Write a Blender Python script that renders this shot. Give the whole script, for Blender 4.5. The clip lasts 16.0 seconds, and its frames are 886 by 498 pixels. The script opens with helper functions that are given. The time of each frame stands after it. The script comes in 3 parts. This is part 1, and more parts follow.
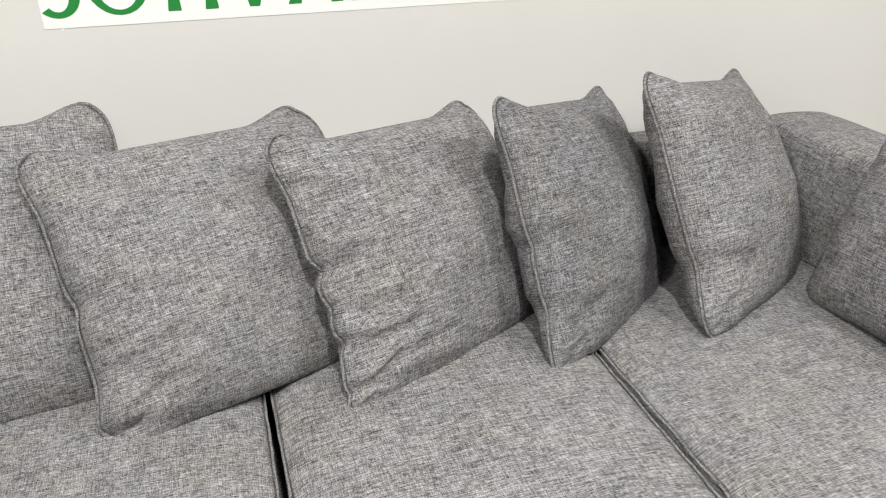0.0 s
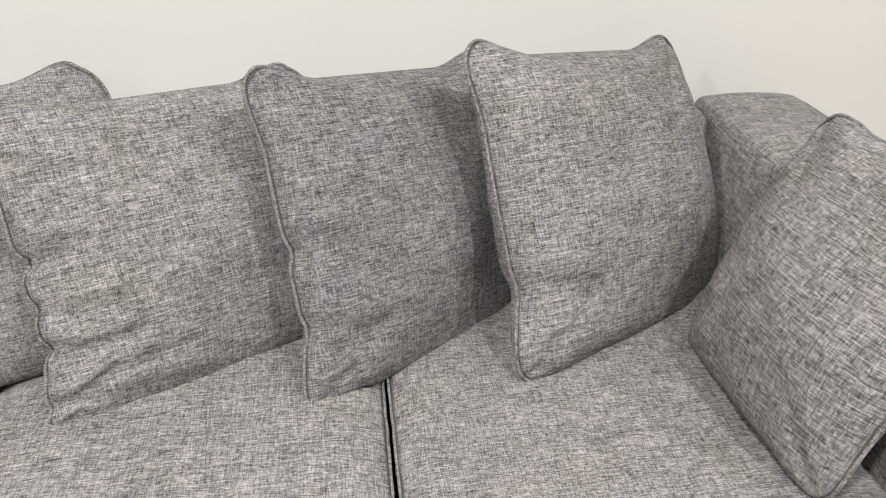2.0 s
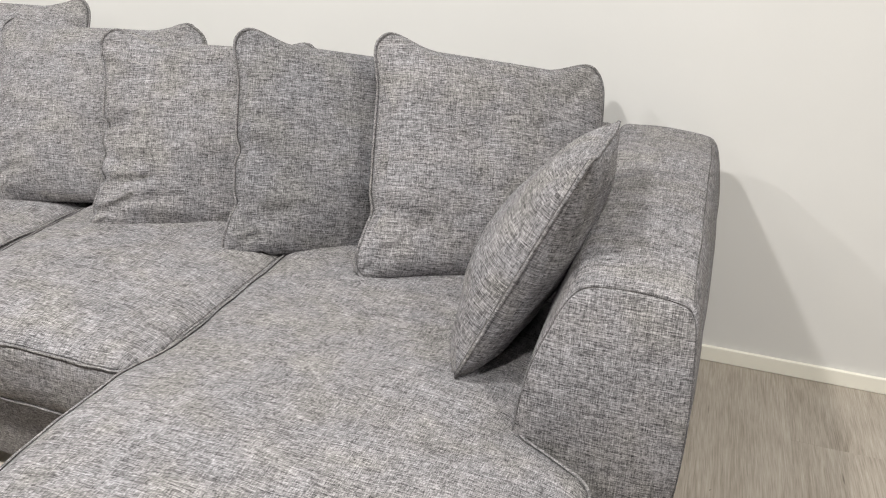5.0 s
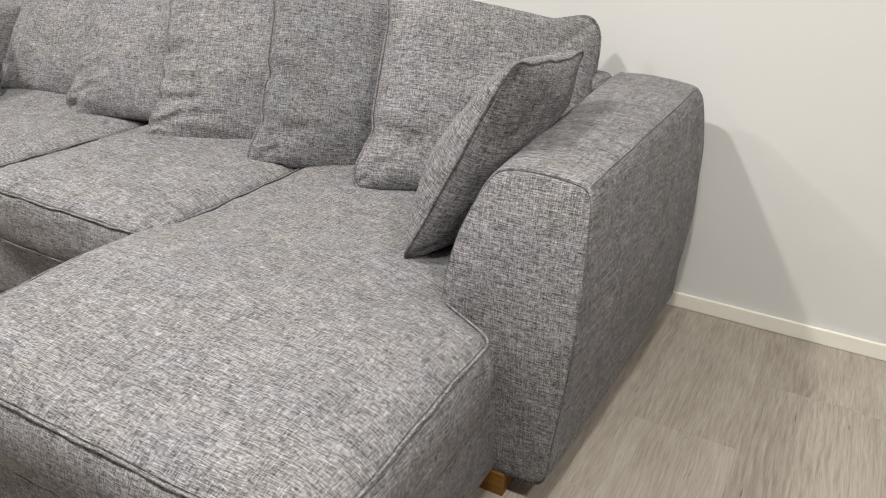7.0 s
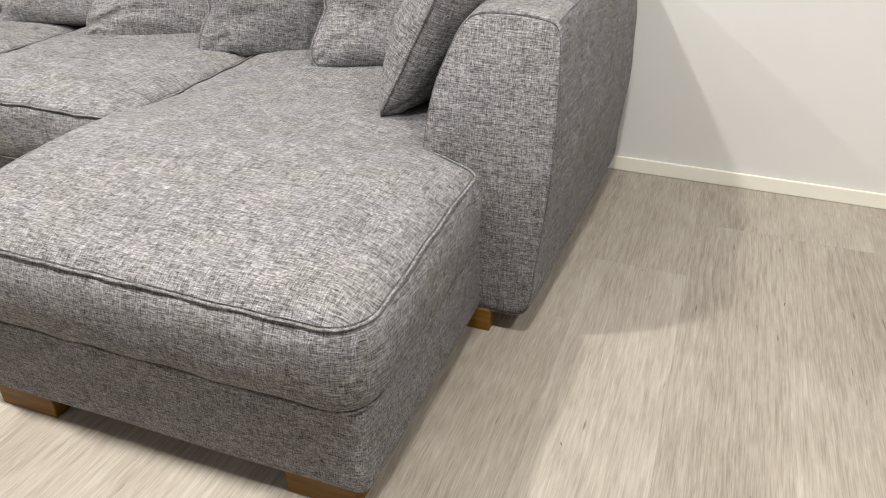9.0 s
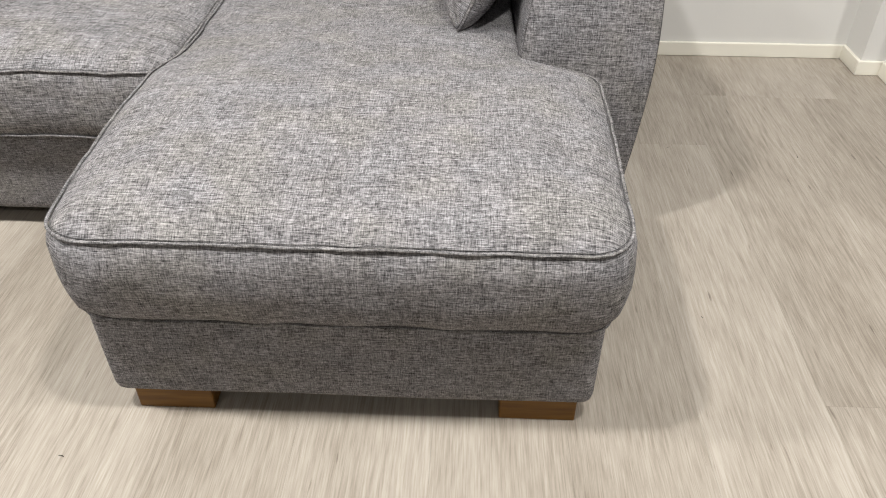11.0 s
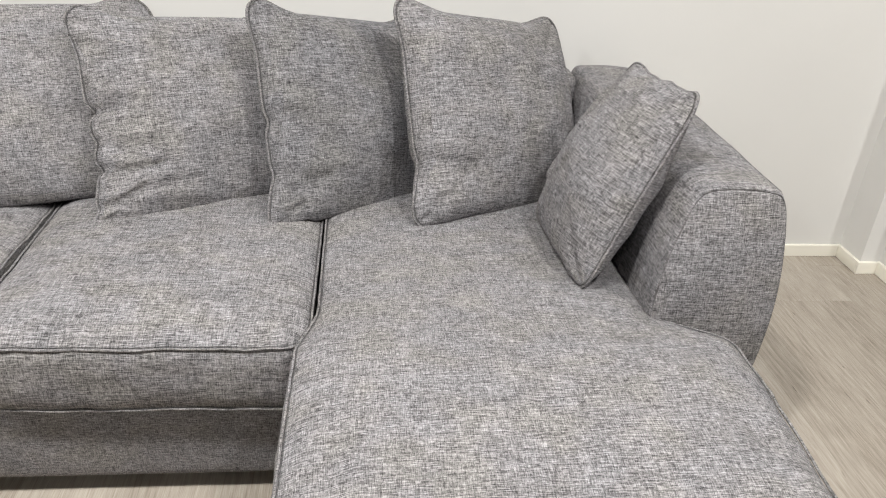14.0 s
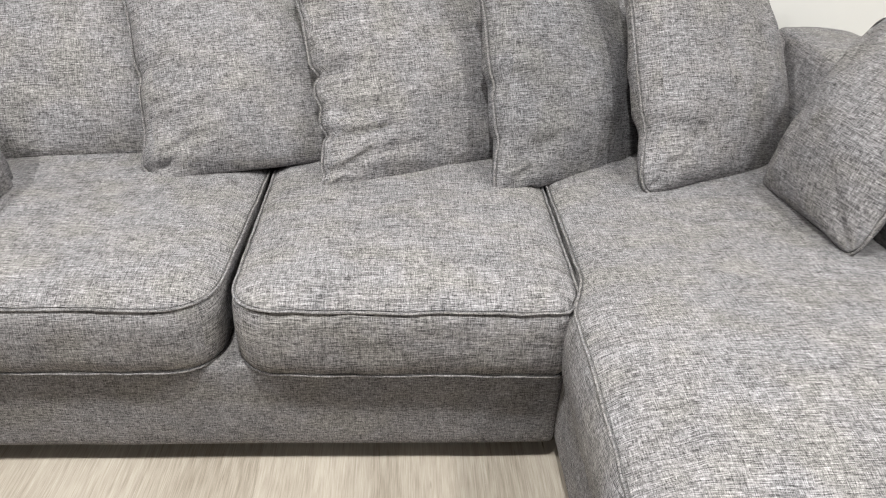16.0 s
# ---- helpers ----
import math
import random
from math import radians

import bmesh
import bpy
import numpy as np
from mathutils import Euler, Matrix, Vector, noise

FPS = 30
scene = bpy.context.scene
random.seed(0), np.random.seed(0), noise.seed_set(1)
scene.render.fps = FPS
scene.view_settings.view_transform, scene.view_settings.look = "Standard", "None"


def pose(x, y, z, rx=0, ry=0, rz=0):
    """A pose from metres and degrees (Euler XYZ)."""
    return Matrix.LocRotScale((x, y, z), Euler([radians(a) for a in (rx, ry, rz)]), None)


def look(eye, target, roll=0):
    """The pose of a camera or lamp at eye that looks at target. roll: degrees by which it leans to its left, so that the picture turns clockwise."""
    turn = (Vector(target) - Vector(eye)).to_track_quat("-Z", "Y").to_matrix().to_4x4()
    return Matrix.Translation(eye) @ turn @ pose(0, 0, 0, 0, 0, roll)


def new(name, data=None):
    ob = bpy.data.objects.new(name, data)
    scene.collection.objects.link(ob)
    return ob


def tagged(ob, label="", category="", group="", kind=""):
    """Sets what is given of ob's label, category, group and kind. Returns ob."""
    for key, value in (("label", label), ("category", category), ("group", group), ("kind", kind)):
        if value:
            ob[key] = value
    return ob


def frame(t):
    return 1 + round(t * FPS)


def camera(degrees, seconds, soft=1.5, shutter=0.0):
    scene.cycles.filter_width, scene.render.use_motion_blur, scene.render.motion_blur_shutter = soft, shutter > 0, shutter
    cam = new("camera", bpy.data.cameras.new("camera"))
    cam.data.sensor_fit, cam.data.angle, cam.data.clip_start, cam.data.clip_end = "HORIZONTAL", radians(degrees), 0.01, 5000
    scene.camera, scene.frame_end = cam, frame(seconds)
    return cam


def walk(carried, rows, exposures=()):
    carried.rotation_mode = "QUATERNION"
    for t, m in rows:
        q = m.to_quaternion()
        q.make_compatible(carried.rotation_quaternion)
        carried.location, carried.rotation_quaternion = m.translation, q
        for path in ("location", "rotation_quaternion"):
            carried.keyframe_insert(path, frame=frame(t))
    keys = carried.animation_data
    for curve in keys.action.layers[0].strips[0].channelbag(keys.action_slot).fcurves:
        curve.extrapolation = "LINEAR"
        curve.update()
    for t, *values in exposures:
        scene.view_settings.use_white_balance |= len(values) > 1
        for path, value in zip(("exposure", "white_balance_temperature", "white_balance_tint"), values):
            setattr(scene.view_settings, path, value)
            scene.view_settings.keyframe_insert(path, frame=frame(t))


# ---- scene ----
cam = camera(60.7, 16.0, soft=1.12)
PATH = [
    (0, (1.293, 1.792, 1.314), (1.831, 3.486, 0.397), -0.5),
    (0.5, (1.435, 1.872, 1.276), (1.939, 3.555, 0.321), -0.4),
    (1, (1.581, 1.964, 1.272), (2.027, 3.641, 0.278), -0.4),
    (1.5, (1.769, 1.969, 1.282), (2.102, 3.649, 0.249), -0.9),
    (2, (1.964, 1.942, 1.279), (2.167, 3.628, 0.224), -1.2),
    (2.5, (2.084, 1.88, 1.285), (2.145, 3.567, 0.212), -1.2),
    (3, (2.212, 1.818, 1.303), (2.122, 3.504, 0.23), -1.1),
    (3.5, (2.428, 1.788, 1.292), (2.197, 3.482, 0.254), -0.8),
    (4, (2.584, 1.709, 1.295), (2.237, 3.408, 0.3), -0.2),
    (4.2, (2.638, 1.65, 1.284), (2.24, 3.362, 0.328), 0.2),
    (6.3, (3.155, 1.444, 1.181), (2.369, 3.08, 0.34), 1.9),
    (6.5, (3.176, 1.428, 1.171), (2.369, 3.051, 0.325), 2.1),
    (7, (3.237, 1.368, 1.123), (2.405, 2.971, 0.265), 2.2),
    (7.5, (3.347, 1.376, 1.069), (2.504, 2.961, 0.188), 1.9),
    (8, (3.38, 1.34, 1.016), (2.57, 2.927, 0.108), 1.3),
    (8.5, (3.32, 1.244, 1.007), (2.584, 2.839, 0.05), 0.5),
    (8.6, (3.3, 1.239, 1.013), (2.577, 2.826, 0.033), 0.1),
    (8.7, (3.271, 1.202, 1.011), (2.578, 2.8, 0.027), 0.2),
    (10.8, (2.652, 1.07, 1.04), (2.549, 2.65, -0.181), 0.0),
    (11, (2.561, 1.06, 1.05), (2.503, 2.634, -0.183), 0.3),
    (11.5, (2.412, 1.051, 1.064), (2.438, 2.623, -0.172), 0.9),
    (12, (2.347, 1.131, 1.067), (2.444, 2.712, -0.154), 1.6),
    (12.5, (2.305, 1.213, 1.116), (2.452, 2.822, -0.062), 2.2),
    (13, (2.281, 1.235, 1.18), (2.463, 2.897, 0.082), 2.8),
    (13.5, (2.195, 1.223, 1.233), (2.402, 2.932, 0.215), 3.2),
    (14, (2.071, 1.226, 1.273), (2.284, 2.967, 0.312), 3.6),
    (14.5, (1.945, 1.224, 1.254), (2.136, 2.993, 0.339), 3.4),
    (15, (1.86, 1.233, 1.22), (2.024, 2.996, 0.291), 3.0),
    (15.5, (1.75, 1.284, 1.183), (1.884, 3.032, 0.221), 2.5),
    (16, (1.644, 1.286, 1.183), (1.747, 3.018, 0.188), 2.1),
]
walk(cam, [(t, look(eye, target, roll)) for t, eye, target, roll in PATH], exposures=[(0.0, -0.22, 6515, 8.5), (3.5, -0.10, 6520, 9.5), (6.5, -0.20, 6580, 9.5), (7.2, -0.22, 6600, 9.5), (8.5, 0.0, 6610, 9.5), (11.0, -0.19, 6520, 9.5), (12.5, -0.15, 6500, 10), (14.0, -0.18, 6500, 9.5), (15.0, -0.10, 6480, 9), (16.0, 0.02, 6470, 8)])

# ---- light ----
CEIL = 3.0
world = bpy.data.worlds.new("showroom")
world.use_nodes = True
world.node_tree.nodes["Background"].inputs["Color"].default_value = (1.0, 1.0, 0.98, 1)
world.node_tree.nodes["Background"].inputs["Strength"].default_value = 0.02
scene.world = world
scene.view_settings.exposure = 0.0

# recessed ceiling downlights out of view: x, y, watts; last three added as fill
LAMPS = [(3.10, 1.42, 58), (1.48, 1.56, 80), (-0.15, 1.70, 76), (4.45, 1.45, 62), (-1.80, 1.65, 26), (3.10, -0.80, 14), (0.70, -0.80, 24)]

# ---- materials ----


def material(name):
    m = bpy.data.materials.new(name)
    m.use_nodes = True
    nt = m.node_tree
    return m, nt, nt.nodes["Principled BSDF"]


def node(nt, kind, **values):
    n = nt.nodes.new(kind)
    for key, value in values.items():
        n.inputs[key].default_value = value
    return n


def ramp(nt, source, stops):
    r = nt.nodes.new("ShaderNodeValToRGB")
    while len(r.color_ramp.elements) < len(stops):
        r.color_ramp.elements.new(0.5)
    for e, (p, c) in zip(r.color_ramp.elements, stops):
        e.position, e.color = p, (*c, 1) if len(c) == 3 else c
    nt.links.new(source, r.inputs[0])
    return r.outputs[0]


def math_node(nt, op, a, b=0.0):
    n = nt.nodes.new("ShaderNodeMath")
    n.operation = op
    for i, v in enumerate((a, b)):
        if isinstance(v, (int, float)):
            n.inputs[i].default_value = v
        else:
            nt.links.new(v, n.inputs[i])
    return n.outputs[0]


def stretched(nt, vector, sx, sy, detail=2.0, sz=1.0):
    mp = node(nt, "ShaderNodeMapping", Scale=(sx, sy, sz))
    nt.links.new(vector, mp.inputs["Vector"])
    n = node(nt, "ShaderNodeTexNoise", Scale=1.0, Detail=detail, Roughness=0.55)
    nt.links.new(mp.outputs[0], n.inputs["Vector"])
    return n.outputs["Fac"]


def fabric(name, tint=(1.0, 1.0, 1.0), light=1.0):
    """Melange upholstery: light and dark yarns crossing in short floats, with long slubs both ways."""
    m, nt, bsdf = material(name)
    uv = nt.nodes.new("ShaderNodeUVMap")
    info = nt.nodes.new("ShaderNodeObjectInfo")
    shift = nt.nodes.new("ShaderNodeCombineXYZ")
    far = math_node(nt, "MULTIPLY", info.outputs["Random"], 4.0)
    for i in range(3):
        nt.links.new(far, shift.inputs[i])
    at = nt.nodes.new("ShaderNodeVectorMath")
    nt.links.new(uv.outputs[0], at.inputs[0])
    nt.links.new(shift.outputs[0], at.inputs[1])
    at = at.outputs[0]
    total = 0.5
    # yarns per metre across and along, weight: floats of the warp and of the weft, slubs, thick yarns, cloudy patches
    for sx, sy, weight, detail in ((720, 150, 0.36, 1.0), (100, 740, 0.48, 1.0), (860, 860, 0.12, 0.0), (28, 600, 0.35, 1.0), (580, 36, 0.26, 1.0), (14, 17, 0.10, 3.0), (62, 70, 0.07, 1.0)):
        n = math_node(nt, "SUBTRACT", stretched(nt, at, sx, sy, detail), 0.5)
        total = math_node(nt, "ADD", math_node(nt, "MULTIPLY", n, weight), total)
    k = light
    stops = [(0.24, 0.020), (0.37, 0.072), (0.50, 0.180), (0.62, 0.314), (0.76, 0.48)]
    colour = ramp(nt, total, [(p, (v * k * tint[0], v * k * tint[1], v * k * tint[2])) for p, v in stops])
    hue = stretched(nt, at, 9, 11, 2.0)
    cast = ramp(nt, hue, [(0.36, (0.985, 0.985, 1.0)), (0.5, (1.0, 0.985, 0.985)), (0.64, (1.0, 0.985, 0.945))])
    mix = nt.nodes.new("ShaderNodeMix")
    mix.data_type, mix.blend_type = "RGBA", "MULTIPLY"
    mix.inputs["Factor"].default_value = 1.0
    nt.links.new(colour, mix.inputs["A"])
    nt.links.new(cast, mix.inputs["B"])
    nt.links.new(mix.outputs["Result"], bsdf.inputs["Base Color"])
    bsdf.inputs["Roughness"].default_value = 0.92
    bsdf.inputs["Specular IOR Level"].default_value = 0.2
    bump = node(nt, "ShaderNodeBump", Strength=0.5, Distance=0.0011)
    nt.links.new(total, bump.inputs["Height"])
    nt.links.new(bump.outputs[0], bsdf.inputs["Normal"])
    return m


FABRIC = fabric("grey_melange_fabric", (1.0, 0.972, 0.995))
# the grey fabric dimmed and cooled: one cushion's shading put into its colour
DIM_COOL = fabric("dim_cool_grey_melange_fabric", (0.978, 0.962, 1.0), 0.85)
# darkened fabric for the arm seams and for gap shade beside the cords
SEAM_AND_GAP = fabric("dark_seam_and_gap_shade_fabric", (1.0, 0.97, 0.97), 0.55)
PIPING = fabric("grey_melange_piping", (1.0, 0.972, 0.985), 0.92)


def paint(name, colour, rough, bump_size=0.0006, blotch=0.03):
    m, nt, bsdf = material(name)
    tex = nt.nodes.new("ShaderNodeTexCoord")
    wide = stretched(nt, tex.outputs["Object"], 1.3, 1.3, 4.0, 1.3)
    fine = stretched(nt, tex.outputs["Object"], 160, 160, 2.0, 160)
    lo = tuple(c * (1 - blotch) for c in colour)
    hi = tuple(min(1, c * (1 + blotch)) for c in colour)
    nt.links.new(ramp(nt, wide, [(0.3, lo), (0.7, hi)]), bsdf.inputs["Base Color"])
    bsdf.inputs["Roughness"].default_value = rough
    bump = node(nt, "ShaderNodeBump", Strength=0.25, Distance=bump_size)
    nt.links.new(fine, bump.inputs["Height"])
    nt.links.new(bump.outputs[0], bsdf.inputs["Normal"])
    return m


WALL = paint("white_wall_paint", (0.665, 0.655, 0.635), 0.7)
# dark tone for walls out of view, to hold down the fill light
FARWALL = paint("low_bounce_wall_paint", (0.14, 0.138, 0.135), 0.8)
CEILING = paint("grey_ceiling_paint", (0.45, 0.446, 0.44), 0.9)
SKIRT = paint("cream_gloss_paint", (0.82, 0.79, 0.70), 0.35, 0.0002)
SIGN = paint("white_vinyl_sheet", (0.88, 0.88, 0.87), 0.35, 0.0001, 0.01)
GREEN = paint("green_vinyl", (0.018, 0.23, 0.045), 0.4, 0.0001, 0.04)
DARK = paint("black_underlining", (0.012, 0.011, 0.010), 0.95)
LINT = paint("dark_lint", (0.03, 0.028, 0.025), 0.9)
GLOW, _, _b = material("lit_opal_lens")
_b.inputs["Emission Color"].default_value = (1.0, 0.985, 0.955, 1)
_b.inputs["Emission Strength"].default_value = 4.0
LAMPBODY = paint("white_lamp_rim", (0.8, 0.8, 0.8), 0.4)


def plank_material():
    m, nt, bsdf = material("pale_oak_vinyl")
    tex = nt.nodes.new("ShaderNodeTexCoord")
    info = nt.nodes.new("ShaderNodeObjectInfo")
    shift = nt.nodes.new("ShaderNodeCombineXYZ")
    far = math_node(nt, "MULTIPLY", info.outputs["Random"], 53.0)
    for i in range(3):
        nt.links.new(far, shift.inputs[i])
    at = nt.nodes.new("ShaderNodeVectorMath")
    nt.links.new(tex.outputs["Object"], at.inputs[0])
    nt.links.new(shift.outputs[0], at.inputs[1])
    at = at.outputs[0]
    warp = node(nt, "ShaderNodeTexNoise", Scale=3.0, Detail=2.0)
    nt.links.new(at, warp.inputs["Vector"])
    bend = nt.nodes.new("ShaderNodeVectorMath")
    bend.operation = "MULTIPLY_ADD"
    nt.links.new(warp.outputs["Color"], bend.inputs[0])
    bend.inputs[1].default_value = (0.013, 0.0, 0.0)
    nt.links.new(at, bend.inputs[2])
    at = bend.outputs[0]
    grain = stretched(nt, at, 80, 5.0, 6.0)
    pores = stretched(nt, at, 420, 15, 3.0)
    cloud = stretched(nt, at, 14, 5.5, 5.0)
    zone = stretched(nt, at, 5.0, 1.1, 2.0)
    where = stretched(nt, at, 8, 2.2, 2.0)
    rings = node(nt, "ShaderNodeTexWave", Scale=9.0, Distortion=9.0, Detail=4.0)
    rings.inputs["Detail Scale"].default_value = 0.9
    flat = node(nt, "ShaderNodeMapping", Scale=(1.7, 0.45, 1.0))
    nt.links.new(at, flat.inputs["Vector"])
    nt.links.new(flat.outputs[0], rings.inputs["Vector"])
    figure = math_node(nt, "MULTIPLY", math_node(nt, "SUBTRACT", rings.outputs["Fac"], 0.5), math_node(nt, "MAXIMUM", math_node(nt, "SUBTRACT", where, 0.46), 0.0))
    tick = math_node(nt, "MINIMUM", math_node(nt, "SUBTRACT", stretched(nt, at, 150, 16, 0.0), 0.17), 0.0)
    total = 0.5
    for n, weight in ((grain, 0.15), (pores, 0.46), (cloud, 0.20), (zone, 0.20)):
        total = math_node(nt, "ADD", math_node(nt, "MULTIPLY", math_node(nt, "SUBTRACT", n, 0.5), weight), total)
    total = math_node(nt, "ADD", total, math_node(nt, "MULTIPLY", figure, 0.34))
    total = math_node(nt, "ADD", total, math_node(nt, "MULTIPLY", tick, 2.5))
    tone = math_node(nt, "MULTIPLY", math_node(nt, "SUBTRACT", info.outputs["Random"], 0.5), 0.10)
    total = math_node(nt, "ADD", total, tone)
    colour = ramp(nt, total, [(0.22, (0.125, 0.103, 0.082)), (0.38, (0.232, 0.199, 0.162)), (0.50, (0.325, 0.286, 0.240)), (0.64, (0.42, 0.379, 0.328))])
    nt.links.new(colour, bsdf.inputs["Base Color"])
    nt.links.new(ramp(nt, pores, [(0.3, (0.5, 0.5, 0.5)), (0.7, (0.36, 0.36, 0.36))]), bsdf.inputs["Roughness"])
    bump = node(nt, "ShaderNodeBump", Strength=0.25, Distance=0.0006)
    nt.links.new(pores, bump.inputs["Height"])
    nt.links.new(bump.outputs[0], bsdf.inputs["Normal"])
    return m


PLANK = plank_material()


def wood_material():
    m, nt, bsdf = material("orange_stained_wood")
    tex = nt.nodes.new("ShaderNodeTexCoord")
    grain = stretched(nt, tex.outputs["Object"], 8, 60, 4.0, 120)
    colour = ramp(nt, grain, [(0.3, (0.115, 0.050, 0.008)), (0.55, (0.170, 0.078, 0.012)), (0.75, (0.21, 0.100, 0.018))])
    nt.links.new(colour, bsdf.inputs["Base Color"])
    bsdf.inputs["Roughness"].default_value = 0.5
    bsdf.inputs["Specular IOR Level"].default_value = 0.3
    return m


WOOD = wood_material()

# ---- mesh helpers ----


def box_uv(me):
    """Texture coordinates in metres, laid on from the side that each face looks to."""
    uv = me.uv_layers.new(name="metres")
    co = np.empty(len(me.vertices) * 3)
    me.vertices.foreach_get("co", co)
    co = co.reshape(-1, 3)
    out = np.empty((len(me.loops), 2))
    for p in me.polygons:
        n = [abs(c) for c in p.normal]
        ax = (0, 1) if n[2] >= n[0] * 0.9 and n[2] >= n[1] * 0.9 else ((0, 2) if n[1] >= n[0] else (1, 2))
        for li in p.loop_indices:
            v = co[me.loops[li].vertex_index]
            out[li] = v[ax[0]], v[ax[1]]
    uv.data.foreach_set("uv", out.ravel())


def part(name, geo, mat, parent=None, label="", smooth=True):
    """Links (verts, faces) or a bmesh as one mesh object, under parent if there is one."""
    me = bpy.data.meshes.new(name)
    if isinstance(geo, tuple):
        me.from_pydata([tuple(map(float, v)) for v in geo[0]], [], [tuple(map(int, f)) for f in geo[1]])
    else:
        geo.to_mesh(me)
        geo.free()
    me.materials.append(mat)
    me.polygons.foreach_set("use_smooth", [smooth] * len(me.polygons))
    me.update()
    box_uv(me)
    ob = new(name, me)
    if parent:
        ob.parent = parent
    if label:
        ob["label"] = label
    return ob


def box(x0, x1, y0, y1, z0, z1, bevel=0.0, segments=2):
    bm = bmesh.new()
    bmesh.ops.create_cube(bm, size=1.0)
    for v in bm.verts:
        v.co = Vector(((x0 + x1) / 2 + v.co.x * (x1 - x0), (y0 + y1) / 2 + v.co.y * (y1 - y0), (z0 + z1) / 2 + v.co.z * (z1 - z0)))
    if bevel:
        bmesh.ops.bevel(bm, geom=bm.edges[:], offset=bevel, segments=segments, affect="EDGES", profile=0.5)
    return bm


def tube(points, radius, sides=7, closed=True):
    """A cord along a line of points."""
    p = np.array(points, float)
    n = len(p)
    ahead = np.roll(p, -1, 0) - np.roll(p, 1, 0)
    if not closed:
        ahead[0], ahead[-1] = p[1] - p[0], p[-1] - p[-2]
    ahead /= np.linalg.norm(ahead, axis=1)[:, None] + 1e-9
    ref = np.array((0.31, 0.17, 0.93))
    a = np.cross(ahead, ref)
    a /= np.linalg.norm(a, axis=1)[:, None]
    b = np.cross(ahead, a)
    verts, faces = [], []
    for i in range(n):
        for k in range(sides):
            w = 2 * math.pi * k / sides
            verts.append(p[i] + radius * (math.cos(w) * a[i] + math.sin(w) * b[i]))
    for i in range(n if closed else n - 1):
        j = (i + 1) % n
        for k in range(sides):
            q = (k + 1) % sides
            faces.append((i * sides + k, i * sides + q, j * sides + q, j * sides + k))
    return verts, faces


def fillet_outline(corners, step):
    """A closed plan outline from corners (x, y, radius), anticlockwise, evenly stepped."""
    pts = []
    n = len(corners)
    for i in range(n):
        p0, p1, p2 = (np.array(corners[(i + k) % n][:2]) for k in (-1, 0, 1))
        r = corners[i][2]
        d0, d1 = (p0 - p1) / np.linalg.norm(p0 - p1), (p2 - p1) / np.linalg.norm(p2 - p1)
        half = math.acos(max(-1, min(1, float(d0 @ d1)))) / 2
        cut = min(r / math.tan(half), 0.48 * np.linalg.norm(p0 - p1), 0.48 * np.linalg.norm(p2 - p1))
        for k in range(13):
            u = k / 12
            pts.append((1 - u) ** 2 * (p1 + d0 * cut) + 2 * u * (1 - u) * p1 + u * u * (p1 + d1 * cut))
    pts = np.array(pts + [pts[0]])
    seg = np.linalg.norm(np.diff(pts, axis=0), axis=1)
    run = np.concatenate([[0], np.cumsum(seg)])
    count = int(run[-1] / step)
    at = np.linspace(0, run[-1], count, endpoint=False)
    return np.stack([np.interp(at, run, pts[:, 0]), np.interp(at, run, pts[:, 1])], 1)


def wave(x, y, z, size):
    return noise.noise(Vector((x / size, y / size, z / size)))


def grow(outline, d):
    """The outline pushed outwards by d."""
    t = np.roll(outline, -1, 0) - np.roll(outline, 1, 0)
    t /= np.linalg.norm(t, axis=1)[:, None] + 1e-9
    return outline + d * np.stack([t[:, 1], -t[:, 0]], 1)


def edge_distance(p, outline):
    a, b = outline, np.roll(outline, -1, 0)
    ab = b - a
    u = np.clip(((p - a) * ab).sum(1) / ((ab * ab).sum(1) + 1e-12), 0, 1)
    return float(np.sqrt((((a + ab * u[:, None]) - p) ** 2).sum(1)).min())


